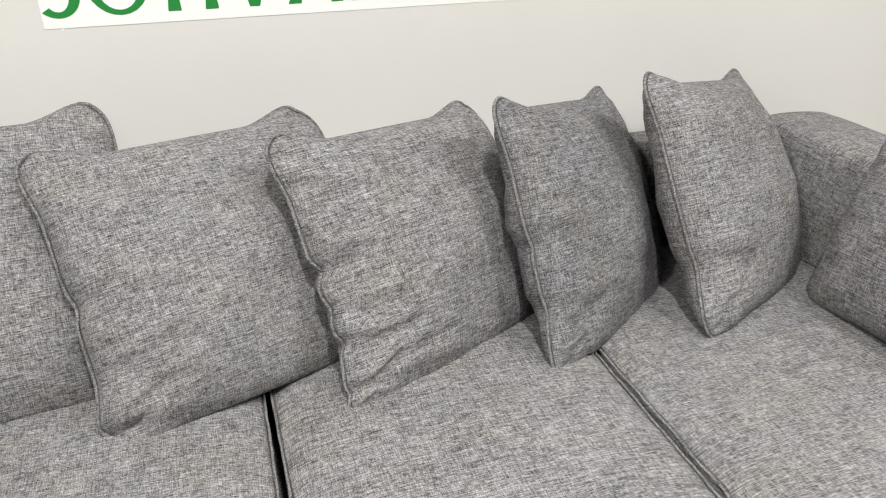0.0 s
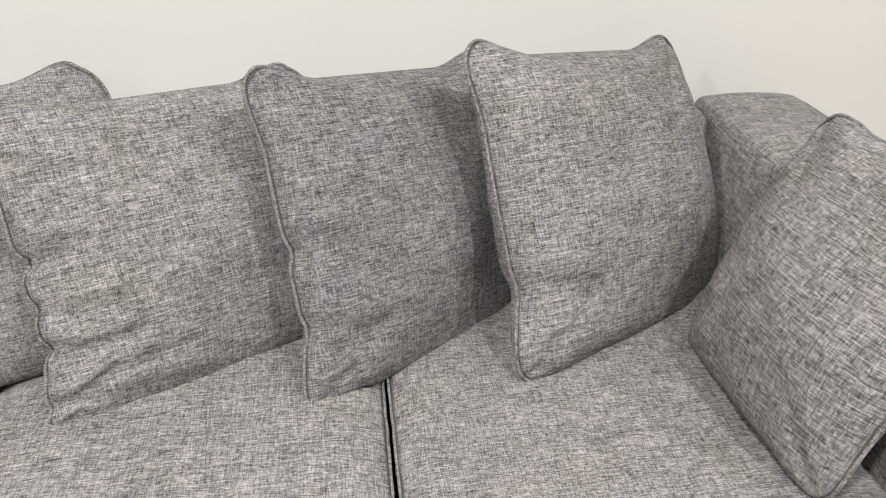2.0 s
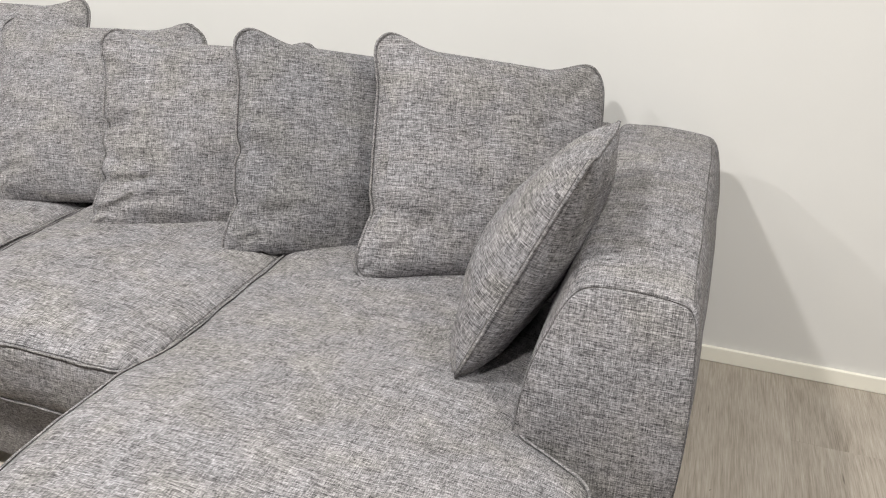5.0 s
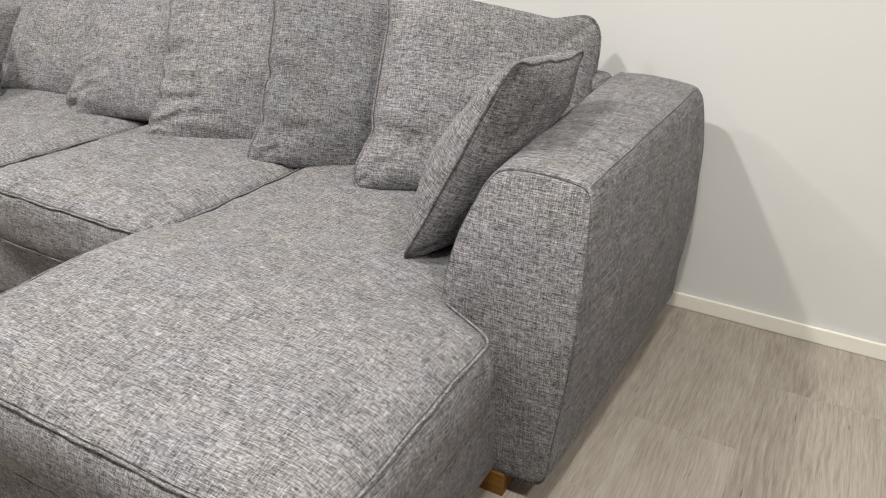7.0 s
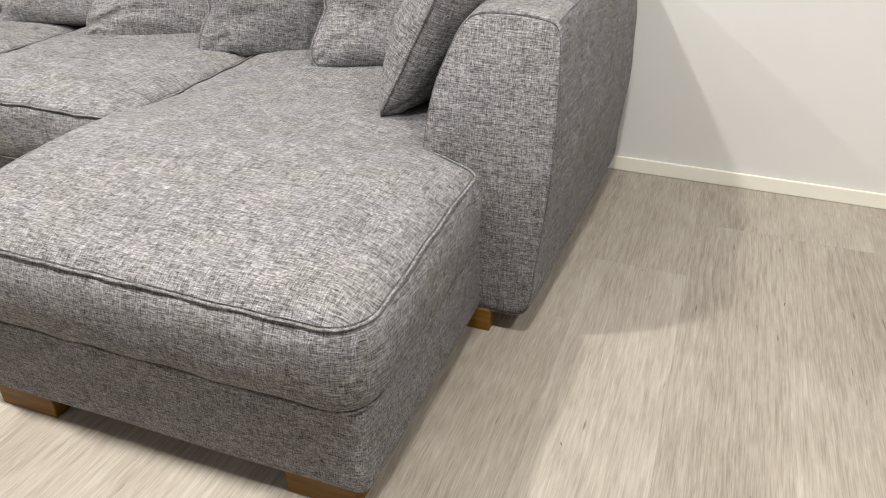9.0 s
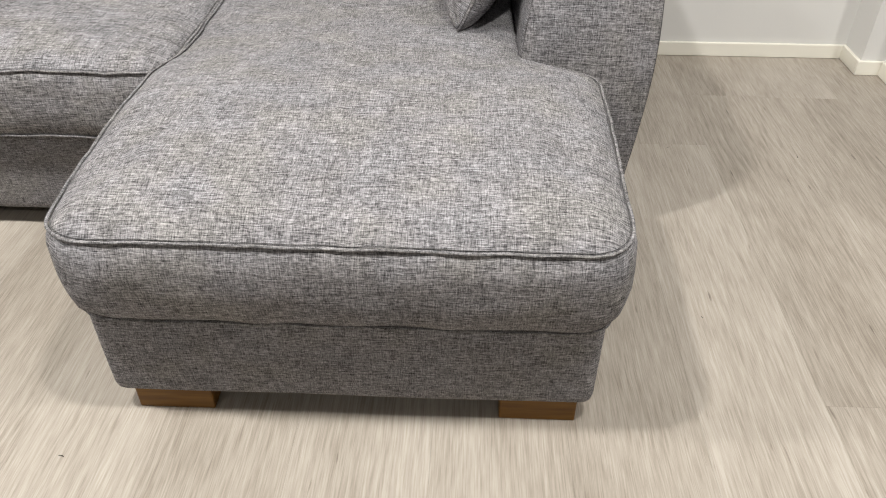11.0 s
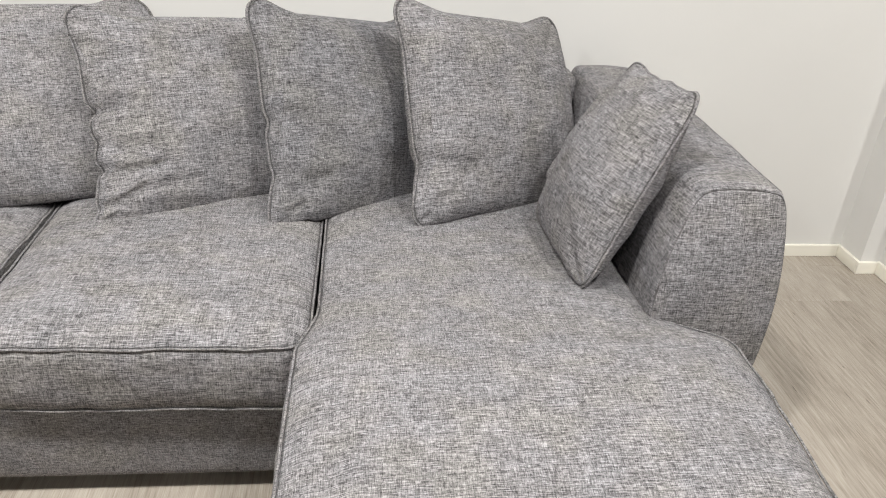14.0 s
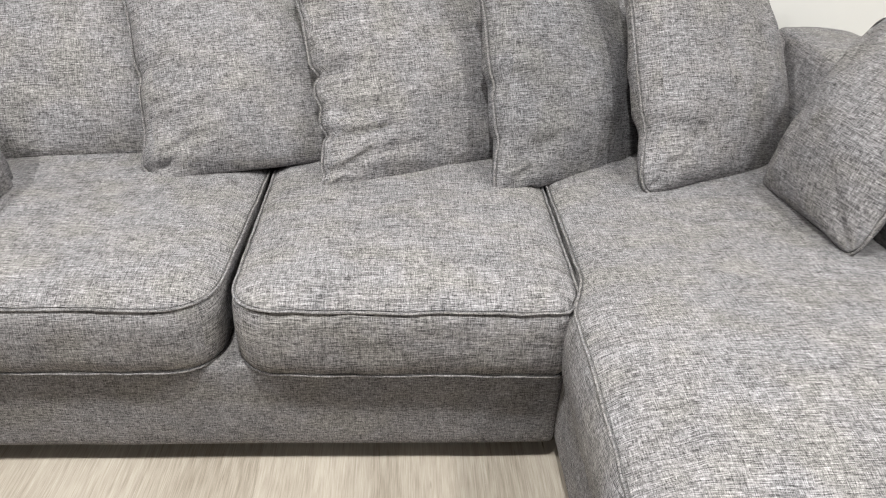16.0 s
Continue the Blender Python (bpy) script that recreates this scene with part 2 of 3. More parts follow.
def box_cushion(name, corners, z0, z1, crown, centre, label, seed, rise=None, bulge=0.009, sink=0.0, inset=0.005):
    """A boxed seat cushion: crowned top, bulging band, corded seams above and below."""
    thing = tagged(new(name), label, "cushion", "seat cushions of the sofa")
    line = fillet_outline(corners, 0.012)
    n = len(line)
    rise = rise or (lambda x, y: 0.0)
    verts, faces = [], []

    def top_z(x, y):
        return z1 + rise(x, y) + 0.004 * wave(x, y, seed, 0.07)

    def ring(pts, zs):
        i = len(verts)
        verts.extend((p[0], p[1], z) for p, z in zip(pts, zs))
        return i

    rings = []
    inner = centre + (line - centre) * 0.88
    rings.append(ring(inner, [z0 - 0.004] * n))
    bands = 7
    free = 0.15 + 0.85 * np.clip((2.56 - line[:, 1:2]) / 0.1, 0, 1)  # squeezed flat between its neighbours
    for k in range(bands + 1):
        u = k / bands
        out = free * bulge * (1 - (2 * u - 1) ** 4) - inset * (1 - u) ** 3
        pts = grow(line, out)
        zs = []
        for i, p in enumerate(pts):
            low, high = z0 + 0.003 * wave(p[0], p[1], seed + 9, 0.06), top_z(*line[i])
            zs.append(low + (high - low) * u)
            pts[i] += 0.0035 * wave(p[0], p[1], u * 0.6 + seed, 0.09)
            pts[i] += 0.0030 * abs(2 * u - 1) * (u not in (0, 1)) * wave(p[0], p[1], seed + 5 + 0.02 * u, 0.024)
        rings.append(ring(pts, zs))
    shrink = [1 - q for q in (0.02, 0.05, 0.09, 0.14, 0.20, 0.27, 0.35, 0.44, 0.54, 0.65, 0.77, 0.89)]
    for s in shrink:
        pts = centre + (line - centre) * s
        zs = []
        for i, p in enumerate(pts):
            d = edge_distance(p, line)
            w = 1 - (1 - min(d / 0.24, 1)) ** 2.6
            z = top_z(*p) if d > 0.1 else top_z(*line[i])
            zs.append(z + (crown - 0.008) * w + 0.014 * (1 - (1 - min(d / 0.055, 1)) ** 2) - sink * w * min(1, max(0, (p[1] - 2.30) / 0.40)) + 0.0045 * wave(p[0], p[1], seed + 3, 0.16) * w + 0.0026 * math.exp(-d / 0.05) * wave(p[0], p[1], seed + 6, 0.026))
        rings.append(ring(pts, zs))
    for a, b in zip(rings, rings[1:]):
        for i in range(n):
            j = (i + 1) % n
            faces.append((a + i, a + j, b + j, b + i))
    cap = len(verts)
    verts.append((centre[0], centre[1], top_z(*centre) + crown + 0.006 - sink * min(1, max(0, (centre[1] - 2.30) / 0.40))))
    for i in range(n):
        faces.append((rings[-1] + i, rings[-1] + (i + 1) % n, cap))
    under = len(verts)
    verts.append((centre[0], centre[1], z0 - 0.004))
    for i in range(n):
        faces.append((rings[0] + (i + 1) % n, rings[0] + i, under))
    part("cover", (verts, faces), FABRIC, thing)
    for u in (0, 1):
        cord = grow(line, 0.0018 if u else 0.0018 - inset)
        pts = [(p[0] + 0.0015 * wave(p[0], p[1], seed + u, 0.03), p[1] + 0.0015 * wave(p[1], p[0], seed + u, 0.03),
                (top_z(*line[i]) + 0.002 if u else z0 + 0.003 * wave(p[0], p[1], seed + 9, 0.06) - 0.001)) for i, p in enumerate(cord)]
        piping = part("piping", tube(pts, 0.0027), PIPING, thing, "corded seam of the same fabric")
        # dark line standing in for the shade in the gap beside the cord
        inner_line = grow(line, -0.0026 if u else 0.003 - inset)
        gap_line = [(q[0], q[1], p[2] + (0.0028 if u else 0.0052)) for p, q in zip(pts, inner_line)]
        part("stitch_line", tube(gap_line, 0.0006, 5), SEAM_AND_GAP, piping, "thin dark line, the gap's shade beside the cord")
    return thing


def scatter_cushion(m, width, height, thick, seat, label, seed, dents=(), ripple=0.005, pull=(0.10, 0.03, 0.15), ear=0.0, lean=0.0, cloth=None, creases=(), rear=1.0, wavy=0.0):
    """A soft square throw cushion with corded edges and pinched corners; seat gives the height that it rests on."""
    thing = tagged(new("scatter_cushion"), label, "cushion", "scatter cushions on the sofa")
    thing.matrix_world = m
    back = m.inverted()
    half_w, half_h = width / 2 / 0.918, height / 2 / 0.918
    n = 72

    def tuck(t):
        u = min(1, max(0, (0.97 - abs(t)) / 0.52))
        return u * u * (3 - 2 * u)

    def place(a, b, side):
        mm = max(abs(a), abs(b), 1e-4)
        p = 6.5 if b > 0 else 11.0
        f = mm / max(abs(a) ** p + abs(b) ** p, mm ** p) ** (1 / p)
        pull_x, pull_z = (pull[0] if a < 0 else pull[1]), (pull[2] if b > 0 else 0.05)
        x = half_w * a * f * (1 - pull_x * tuck(b) * a * a)
        z = half_h * b * f * (1 - pull_z * tuck(a) * b * b)
        puff = max(0, 1 - a * a) ** 0.50 * max(0, 1 - b * b) ** (0.52 if b > 0 else 0.52 + 0.12 * b)
        if a > 0 and b > 0.5:
            x -= ear * a * ((b - 0.5) / 0.5) ** 2
        y = thick * puff * (1 + lean * a - (0.10 if lean else 0.16) * b) * (rear if side < 0 else 1.0)
        soft = 1 - max(abs(a), abs(b)) ** 8
        y += soft * 0.012 * wave(x + seed, z, side * 2.0, 0.16) + soft * 0.0065 * wave(x + 0.5 * z, z + seed, side * 3.0, 0.065)
        rim = max(math.exp(-(1 - abs(a)) / 0.10), math.exp(-(1 - abs(b)) / 0.10))
        y += soft * 0.006 * rim * wave(x * 1.0, z * 1.0, seed + side, 0.028)
        near = math.exp(-(a + 1) / 0.26)
        y += 1.3 * ripple * soft * near * math.sin(b * 13 + 3 * wave(x, z, seed, 0.2)) * (1.0 if b < 0.3 else 0.4)
        y += 0.6 * ripple * soft * math.exp(-(1 - a) / 0.2) * math.sin(b * 11 + seed)
        y += 0.5 * ripple * soft * math.exp(-(1 + b) / 0.15) * math.sin(a * 12 + seed * 2)
        pinch = math.exp(-(a + 1) / 0.16) * max(0.0, 0.5 + wave(b * 0.3, seed, 0.0, 0.11))
        y += 1.1 * ripple * soft * pinch * math.sin(b * 31 + 5 * wave(a * 0.2, b * 0.2, seed, 0.15) + seed)
        for b0, deep, wide in dents:
            g = math.exp(-((b - b0 + 0.12 * (a + 1)) / wide) ** 2) * math.exp(-(a + 1) / 0.30)
            x += deep * math.exp(-((b - b0) / wide) ** 2) * math.exp(-(a + 1) / 0.12)
            y -= deep * 1.5 * g * soft
            ridge = math.exp(-((b - b0 - 1.6 * wide + 0.12 * (a + 1)) / wide) ** 2) * math.exp(-(a + 1) / 0.34)
            y += deep * 0.8 * ridge * soft
        for b0, long, slope, deep in creases:
            d = (b - b0 - slope * (a + 1)) / 0.045
            fade = math.exp(-((a + 1) / long) ** 2) * soft * (1 - math.exp(-(a + 1) / 0.03))
            y += deep * fade * (1.25 * math.exp(-(d - 1.1) ** 2) - math.exp(-d * d))
        if b > 0.6 and wavy:
            z += wavy * (b - 0.6) / 0.4 * (math.sin(a * 7 + seed) + 0.5 * math.sin(a * 17 + seed * 3)) * (1 - a * a)
        w = m @ Vector((x, -side * y if side else 0, z))
        floor_z = seat(w.x, w.y) + 0.006
        if w.z < floor_z + 0.02:
            d = floor_z + 0.02 - w.z
            w.z = floor_z + 0.02 * math.exp(-d / 0.02)
        return back @ w

    def spread(t):
        return t * (1.5 - 0.5 * t * t)

    ticks = [spread(-1 + 2 * i / n) for i in range(n + 1)]
    verts, faces, index = [], [], {}
    for side in (1, -1):
        for i in range(n + 1):
            for j in range(n + 1):
                rim = i in (0, n) or j in (0, n)
                key = (0 if rim else side, i, j)
                if key not in index:
                    index[key] = len(verts)
                    verts.append(place(ticks[i], ticks[j], 0 if rim else side))
        for i in range(n):
            for j in range(n):
                f = []
                for di, dj in ((0, 0), (1, 0), (1, 1), (0, 1)):
                    rim = i + di in (0, n) or j + dj in (0, n)
                    f.append(index[(0 if rim else side, i + di, j + dj)])
                faces.append(f if side == 1 else f[::-1])
    part("cover", (verts, faces), cloth or FABRIC, thing)
    loop = [(ticks[i], -1) for i in range(n)] + [(1, ticks[i]) for i in range(n)] + [(ticks[n - i], 1) for i in range(n)] + [(-1, ticks[n - i]) for i in range(n)]
    pts = [place(a, b, 0) for a, b in loop]
    pts = [p + Vector((p.x, 0, p.z)).normalized() * (0.0035 - 0.003 * (b > 0.99) * tuck(a)) + Vector((0, 0.005 * (b > 0.99) * tuck(a), 0)) for p, (a, b) in zip(pts, loop)]
    cord = part("piping", tube(pts, 0.0034), PIPING, thing, "corded edge of the same fabric")
    # the gap's shade drawn as a dark thread along the cord
    line = [p - Vector((p.x, 0, p.z)).normalized() * 0.0042 - Vector((0, 0.0042, 0)) for p in pts]
    part("stitch_line", tube(line, 0.0010, 5), SEAM_AND_GAP, cord, "thin dark line, the gap's shade beside the cord")
    return thing


# ---- the room ----
X0, X1, Y0, YW = -4.0, 5.6, -5.0, 3.500
WX, WX2, WY, WY2 = 3.802, 3.876, 3.374, 3.290  # where the back wall steps forward, twice


def structure(name, geo, mat, label, parent=None, smooth=False):
    return tagged(part(name, geo, mat, parent, "", smooth), label, name.split("_")[0], kind="structure")


structure("wall_north", box(X0, WX, YW, YW + 0.12, -0.02, CEIL), WALL, "plain white painted back wall behind the sofa")
structure("wall_step", box(WX, WX2, WY, YW + 0.12, -0.02, CEIL), WALL, "narrow white pier stepping forward from the back wall")
structure("wall_return", box(WX2, X1 + 0.12, WY2, YW + 0.12, -0.02, CEIL), WALL, "white wall stepping forward beside the pier")
# three unseen walls added to close the room, dark to soak up bounce
structure("wall_south", box(X0 - 0.12, X1 + 0.12, Y0 - 0.12, Y0, -0.02, CEIL), FARWALL, "unseen far wall closing the room, darkened to cut bounced light")
structure("wall_west", box(X0 - 0.12, X0, Y0, YW + 0.12, -0.02, CEIL), FARWALL, "unseen side wall closing the room, darkened to cut bounced light")
structure("wall_east", box(X1, X1 + 0.12, Y0, WY2, -0.02, CEIL), FARWALL, "unseen side wall closing the room, darkened to cut bounced light")
# ceiling out of view, its grey chosen for the fill light it returns
structure("ceiling", box(X0 - 0.12, X1 + 0.12, Y0 - 0.12, YW + 0.12, CEIL, CEIL + 0.1), CEILING, "unseen pale grey ceiling, its tone set for the bounced light")
structure("floor", box(X0 - 0.1, X1 + 0.1, Y0 - 0.1, YW + 0.1, -0.06, -0.008), DARK, "pale washed-oak plank floor laid across the room")

BH, BT = 0.046, 0.012


def skirting(x0, x1, y0, y1):
    structure("baseboard", box(x0, x1, y0, y1, 0.0005, BH, 0.002), SKIRT, "low cream-white skirting board along the wall")


skirting(X0, WX - BT, YW - BT, YW)
skirting(WX - BT, WX, WY, YW)
skirting(WX - BT, WX2 - BT, WY - BT, WY)
skirting(WX2 - BT, WX2, WY2, WY)
skirting(WX2 - BT, X1, WY2 - BT, WY2)

# downlights set into the ceiling, unseen; three of them only add fill
for lx, ly, watts in LAMPS:
    lamp = tagged(new("ceiling_lamp"), "round white recessed downlight, lit, placed out of view in the ceiling", "lamp", "ceiling lamps in rows")
    lamp.location = (lx, ly, CEIL)
    part("rim", tube([(0.085 * math.cos(radians(10 * k)), 0.085 * math.sin(radians(10 * k)), -0.004) for k in range(36)], 0.009, 10), LAMPBODY, lamp)
    bm = bmesh.new()
    bmesh.ops.create_circle(bm, cap_ends=True, segments=36, radius=0.08)
    bmesh.ops.translate(bm, verts=bm.verts, vec=(0, 0, -0.003))
    part("lens", bm, GLOW, lamp, "glowing opal lens", smooth=False)
    data = bpy.data.lights.new("lamp_globe", "AREA")
    data.shape, data.size, data.energy, data.color = "DISK", 0.16, watts, (1.0, 0.985, 0.955)
    light = new("lamp_globe", data)
    light.location = (lx, ly, CEIL - 0.02)

# ---- the sofa ----
SOFA = tagged(new("corner_sofa"), "grey melange fabric sofa with a chaise end before a wall", "sofa")


def spline(points, steps):
    """A closed smooth line through points."""
    p = np.array(points, float)
    out = []
    for i in range(len(p)):
        a, b, c, d = (p[(i + k) % len(p)] for k in (-1, 0, 1, 2))
        for k in range(steps):
            t = k / steps
            out.append(0.5 * (2 * b + (c - a) * t + (2 * a - 5 * b + 4 * c - d) * t * t + (3 * b - a - 3 * c + d) * t ** 3))
    return np.array(out)


# arm: sections across it at its front and at its back, as (x, z)
ARM_FRONT = [(2.888, 0.058), (2.910, 0.18), (2.925, 0.34), (2.929, 0.45), (2.927, 0.54), (2.920, 0.63), (2.911, 0.672), (2.890, 0.688), (2.82, 0.695), (2.752, 0.690),
             (2.722, 0.666), (2.697, 0.61), (2.674, 0.54), (2.660, 0.44), (2.652, 0.30), (2.652, 0.058), (2.77, 0.052)]
ARM_BACK = [(2.925, 0.058), (2.944, 0.18), (2.955, 0.34), (2.953, 0.45), (2.947, 0.54), (2.933, 0.63), (2.918, 0.674), (2.890, 0.691), (2.81, 0.700), (2.735, 0.700),
            (2.690, 0.690), (2.672, 0.62), (2.664, 0.54), (2.660, 0.44), (2.660, 0.30), (2.660, 0.058), (2.78, 0.052)]
ARM_Y1 = 3.418
MIRROR = 3.235


def arm_front(z):
    """The bellied front panel: where it stands at a height."""
    return 2.476 + (0.55 * (z - 0.38) ** 2 if z > 0.38 else 0.14 * (z - 0.38) ** 2)


def arm_geometry(flip):
    f, b = spline(ARM_FRONT, 6), spline(ARM_BACK, 6)
    n = len(f)
    cf, cb = f.mean(0), b.mean(0)
    verts, faces, rows = [], [], []

    def section(pts, y):
        rows.append(len(verts))
        for x, z in pts:
            verts.append((MIRROR - x if flip else x, y(z), z))

    def along(u):
        return lambda z: arm_front(z) + 0.012 + (ARM_Y1 - 0.03 - arm_front(z) - 0.012) * u

    for s, dy in ((0.25, -0.006), (0.6, -0.005), (0.85, -0.003), (0.95, -0.001), (0.970, 0.000), (0.974, 0.004), (0.978, 0.004), (0.982, 0.001), (0.994, 0.006)):
        section(cf + (f - cf) * s, lambda z, dy=dy: arm_front(z) + dy)
    for k in range(25):
        u = k / 24
        pts = f + (b - f) * u ** 1.1
        c = cf + (cb - cf) * u
        d = pts - c
        swell = 0.006 * math.sin(math.pi * u)
        pts = pts + d / (np.linalg.norm(d, axis=1)[:, None]) * swell * np.array((1.0, 0.45))
        y = 2.5 + 0.9 * u
        pts = pts + np.array([[0.003 * wave(p[0], y, p[1], 0.12), 0.002 * wave(p[1], y, p[0], 0.12)] for p in pts])
        section(pts, along(u))
    for s, dy in ((0.985, -0.018), (0.95, -0.008), (0.88, -0.002), (0.6, 0.0), (0.25, 0.0)):
        section(cb + (b - cb) * s, lambda z, dy=dy: ARM_Y1 + dy)
    for a, c in zip(rows, rows[1:]):
        for i in range(n):
            j = (i + 1) % n
            q = (a + i, a + j, c + j, c + i)
            faces.append(q if flip else q[::-1])
    faces.append(tuple(rows[0] + i for i in range(n))[::1 if not flip else -1])
    faces.append(tuple(rows[-1] + i for i in range(n))[::-1 if not flip else 1])
    ridge = [verts[rows[9 + k] + 39] for k in range(24)]
    seam = [(MIRROR - x if flip else x, arm_front(z) + 0.003, z) for x, z in cf + (f - cf) * 0.976]
    return (verts, faces), seam, ridge


for flip in (False, True):
    geo, seam, ridge = arm_geometry(flip)
    arm = part("arm", geo, FABRIC, SOFA)
    part("seam", tube(seam, 0.0017, 6), SEAM_AND_GAP, arm, "stitched seam round the front panel")
    part("seam", tube(ridge, 0.0013, 6, False), SEAM_AND_GAP, arm, "stitched seam along the top outer edge")


def soft_box(x0, x1, y0, y1, z0, z1, r, bow, seed, slant=0.0):
    """An upholstered block with rounded edges and slightly bowed faces."""
    bm = box(x0, x1, y0, y1, z0, z1, r, 4)
    bmesh.ops.subdivide_edges(bm, edges=[e for e in bm.edges if e.calc_length() > 0.1], cuts=10, use_grid_fill=True)
    for v in bm.verts:
        u = [(v.co.x - x0) / (x1 - x0) * 2 - 1, (v.co.y - y0) / (y1 - y0) * 2 - 1, (v.co.z - z0) / (z1 - z0) * 2 - 1]
        v.co.x += bow * u[0] * (1 - u[1] ** 2) * (1 - u[2] ** 2)
        v.co.y += bow * u[1] * (1 - u[0] ** 2) * (1 - u[2] ** 2)
        v.co.y += 0.003 * wave(v.co.x, v.co.z, seed, 0.2)
        v.co.y += slant * (1 - u[2]) / 2 * (1 - u[1]) / 2
    return bm


part("seat_frame", soft_box(0.575, 1.962, 2.430, 3.40, 0.046, 0.268, 0.018, 0.004, 1, 0.014), FABRIC, SOFA)
part("chaise_frame", soft_box(1.962, 2.786, 1.911, 3.40, 0.045, 0.246, 0.022, 0.006, 2, 0.004), FABRIC, SOFA)
part("backrest", soft_box(0.565, 2.684, 3.30, 3.425, 0.058, 0.693, 0.03, 0.004, 3), FABRIC, SOFA)
for x0, x1, y0, y1 in ((1.994, 2.128, 1.924, 2.06), (2.628, 2.760, 1.924, 2.06), (2.738, 2.815, 2.487, 2.60), (0.60, 0.73, 2.50, 2.63), (0.39, 0.467, 2.487, 2.60),
                       (1.82, 1.95, 2.52, 2.65), (2.63, 2.76, 3.25, 3.37), (0.60, 0.73, 3.25, 3.37)):
    part("leg", box(x0, x1, y0, y1, 0.0, 0.056, 0.003), WOOD, SOFA, "orange-brown stained wooden block leg", smooth=False)

SEAT = 0.440


def chaise_rise(x, y):
    return 0.021 * min(1, max(0, (y - 1.93) / 0.30))


box_cushion("seat_cushion", [(0.59, 2.403, 0.05), (1.302, 2.403, 0.11), (1.318, 3.28, 0.03), (0.59, 3.28, 0.03)], 0.269, 0.412, 0.034, np.array((0.94, 2.85)),
            "thick boxed grey seat cushion with corded seams", 11.0, sink=0.006)
box_cushion("seat_cushion", [(1.330, 2.398, 0.10), (1.944, 2.394, 0.03), (1.970, 2.46, 0.04), (1.974, 3.28, 0.03), (1.330, 3.28, 0.03)], 0.269, 0.412, 0.034, np.array((1.63, 2.85)),
            "thick boxed grey seat cushion with corded seams", 17.0, sink=0.006)
box_cushion("chaise_cushion", [(1.944, 1.886, 0.085), (2.803, 1.884, 0.08), (2.804, 2.395, 0.05), (2.666, 2.476, 0.05), (2.648, 3.28, 0.03), (1.984, 3.28, 0.03), (1.986, 2.50, 0.05), (1.950, 2.385, 0.05)],
            0.241, 0.397, 0.044, np.array((2.34, 2.42)), "long boxed grey chaise cushion with corded seams, notched round the arm", 23.0, chaise_rise, 0.015, 0.034, 0.009)


def seat_height(x, y):
    return SEAT - (0.032 if x > 1.95 else 0.016)


CUSHIONS = [
    ((0.832, 3.194, 0.655, -33.0, 0.5, 8.0), 0.55, 0.56, "square grey fabric scatter cushion leaning on the backrest", 1.0, (), 0.004),
    ((1.276, 3.142, 0.634, -34.4, 1.3, 19.5), 0.555, 0.53, "square grey fabric scatter cushion, its lower corner puckered", 2.0, ((-0.05, 0.009, 0.08), (-0.86, 0.02, 0.06)), 0.005),
    ((1.671, 3.127, 0.624, -30.1, 5.2, 29.2), 0.555, 0.51, "square grey fabric scatter cushion with deep creases along one edge", 3.0, ((0.02, 0.019, 0.05), (-0.24, 0.010, 0.05), (-0.47, 0.014, 0.035), (-0.80, 0.008, 0.05)), 0.009),
    ((2.046, 3.143, 0.617, -23.4, 10.6, 38.6), 0.545, 0.53, "square grey scatter cushion, shade put into its colour, dented at one edge", 4.0, ((-0.06, 0.011, 0.06), (-0.5, 0.008, 0.06)), 0.006),
    ((2.413, 3.142, 0.631, -27.9, 10.2, 31.5), 0.55, 0.54, "square grey fabric scatter cushion resting on the chaise", 5.0, ((-0.45, 0.008, 0.09),), 0.004),
    ((2.630, 2.776, 0.633, -24.5, -5.7, -90.0), 0.395, 0.432, "small grey scatter cushion leaning against the arm", 6.0, (), 0.003),
    ((0.651, 2.700, 0.603, -25.2, 4.3, 86.1), 0.415, 0.42, "small grey scatter cushion leaning against the far arm", 7.0, (), 0.003),
]
# folds running in from the gathered edge: height on the cushion, length, slope, depth
CREASES = {2: ((0.02, 0.40, 0.10, 0.007), (-0.50, 0.55, 0.25, 0.009), (-0.78, 0.60, 0.30, 0.009)),
           3: ((0.62, 0.40, -0.25, 0.011), (0.40, 0.35, 0.20, 0.007), (0.12, 0.55, -0.08, 0.014), (-0.12, 0.45, 0.05, 0.010), (-0.33, 0.40, 0.10, 0.010), (-0.55, 0.50, 0.15, 0.009),
               (-0.78, 0.60, 0.20, 0.011)),
           4: ((0.04, 0.40, -0.10, 0.008), (-0.20, 0.35, 0.05, 0.005), (-0.60, 0.40, 0.08, 0.006), (-0.83, 0.40, 0.10, 0.006)),
           5: ((0.55, 0.35, -0.20, 0.004), (-0.52, 0.35, 0.08, 0.005), (-0.78, 0.35, 0.10, 0.005)),
           6: ((-0.60, 0.50, 0.30, 0.005), (0.55, 0.45, -0.25, 0.005)), 1: ((-0.75, 0.50, 0.25, 0.006),), 7: ((-0.70, 0.45, 0.25, 0.005),)}
for where, w, h, label, seed, dents, ripple in CUSHIONS:
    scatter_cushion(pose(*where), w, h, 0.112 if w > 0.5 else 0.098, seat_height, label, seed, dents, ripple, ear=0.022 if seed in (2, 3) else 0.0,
                    lean={3: 0.20, 4: 0.12, 5: 0.02}.get(seed, 0.0), cloth=DIM_COOL if seed == 4 else FABRIC, creases=CREASES[seed], rear=0.72 if seed > 5 else 1.0, wavy=0.003 if seed == 6 else 0.0, pull=(0.10, 0.03, 0.15) if seed < 6 else (0.05, 0.03, 0.08))

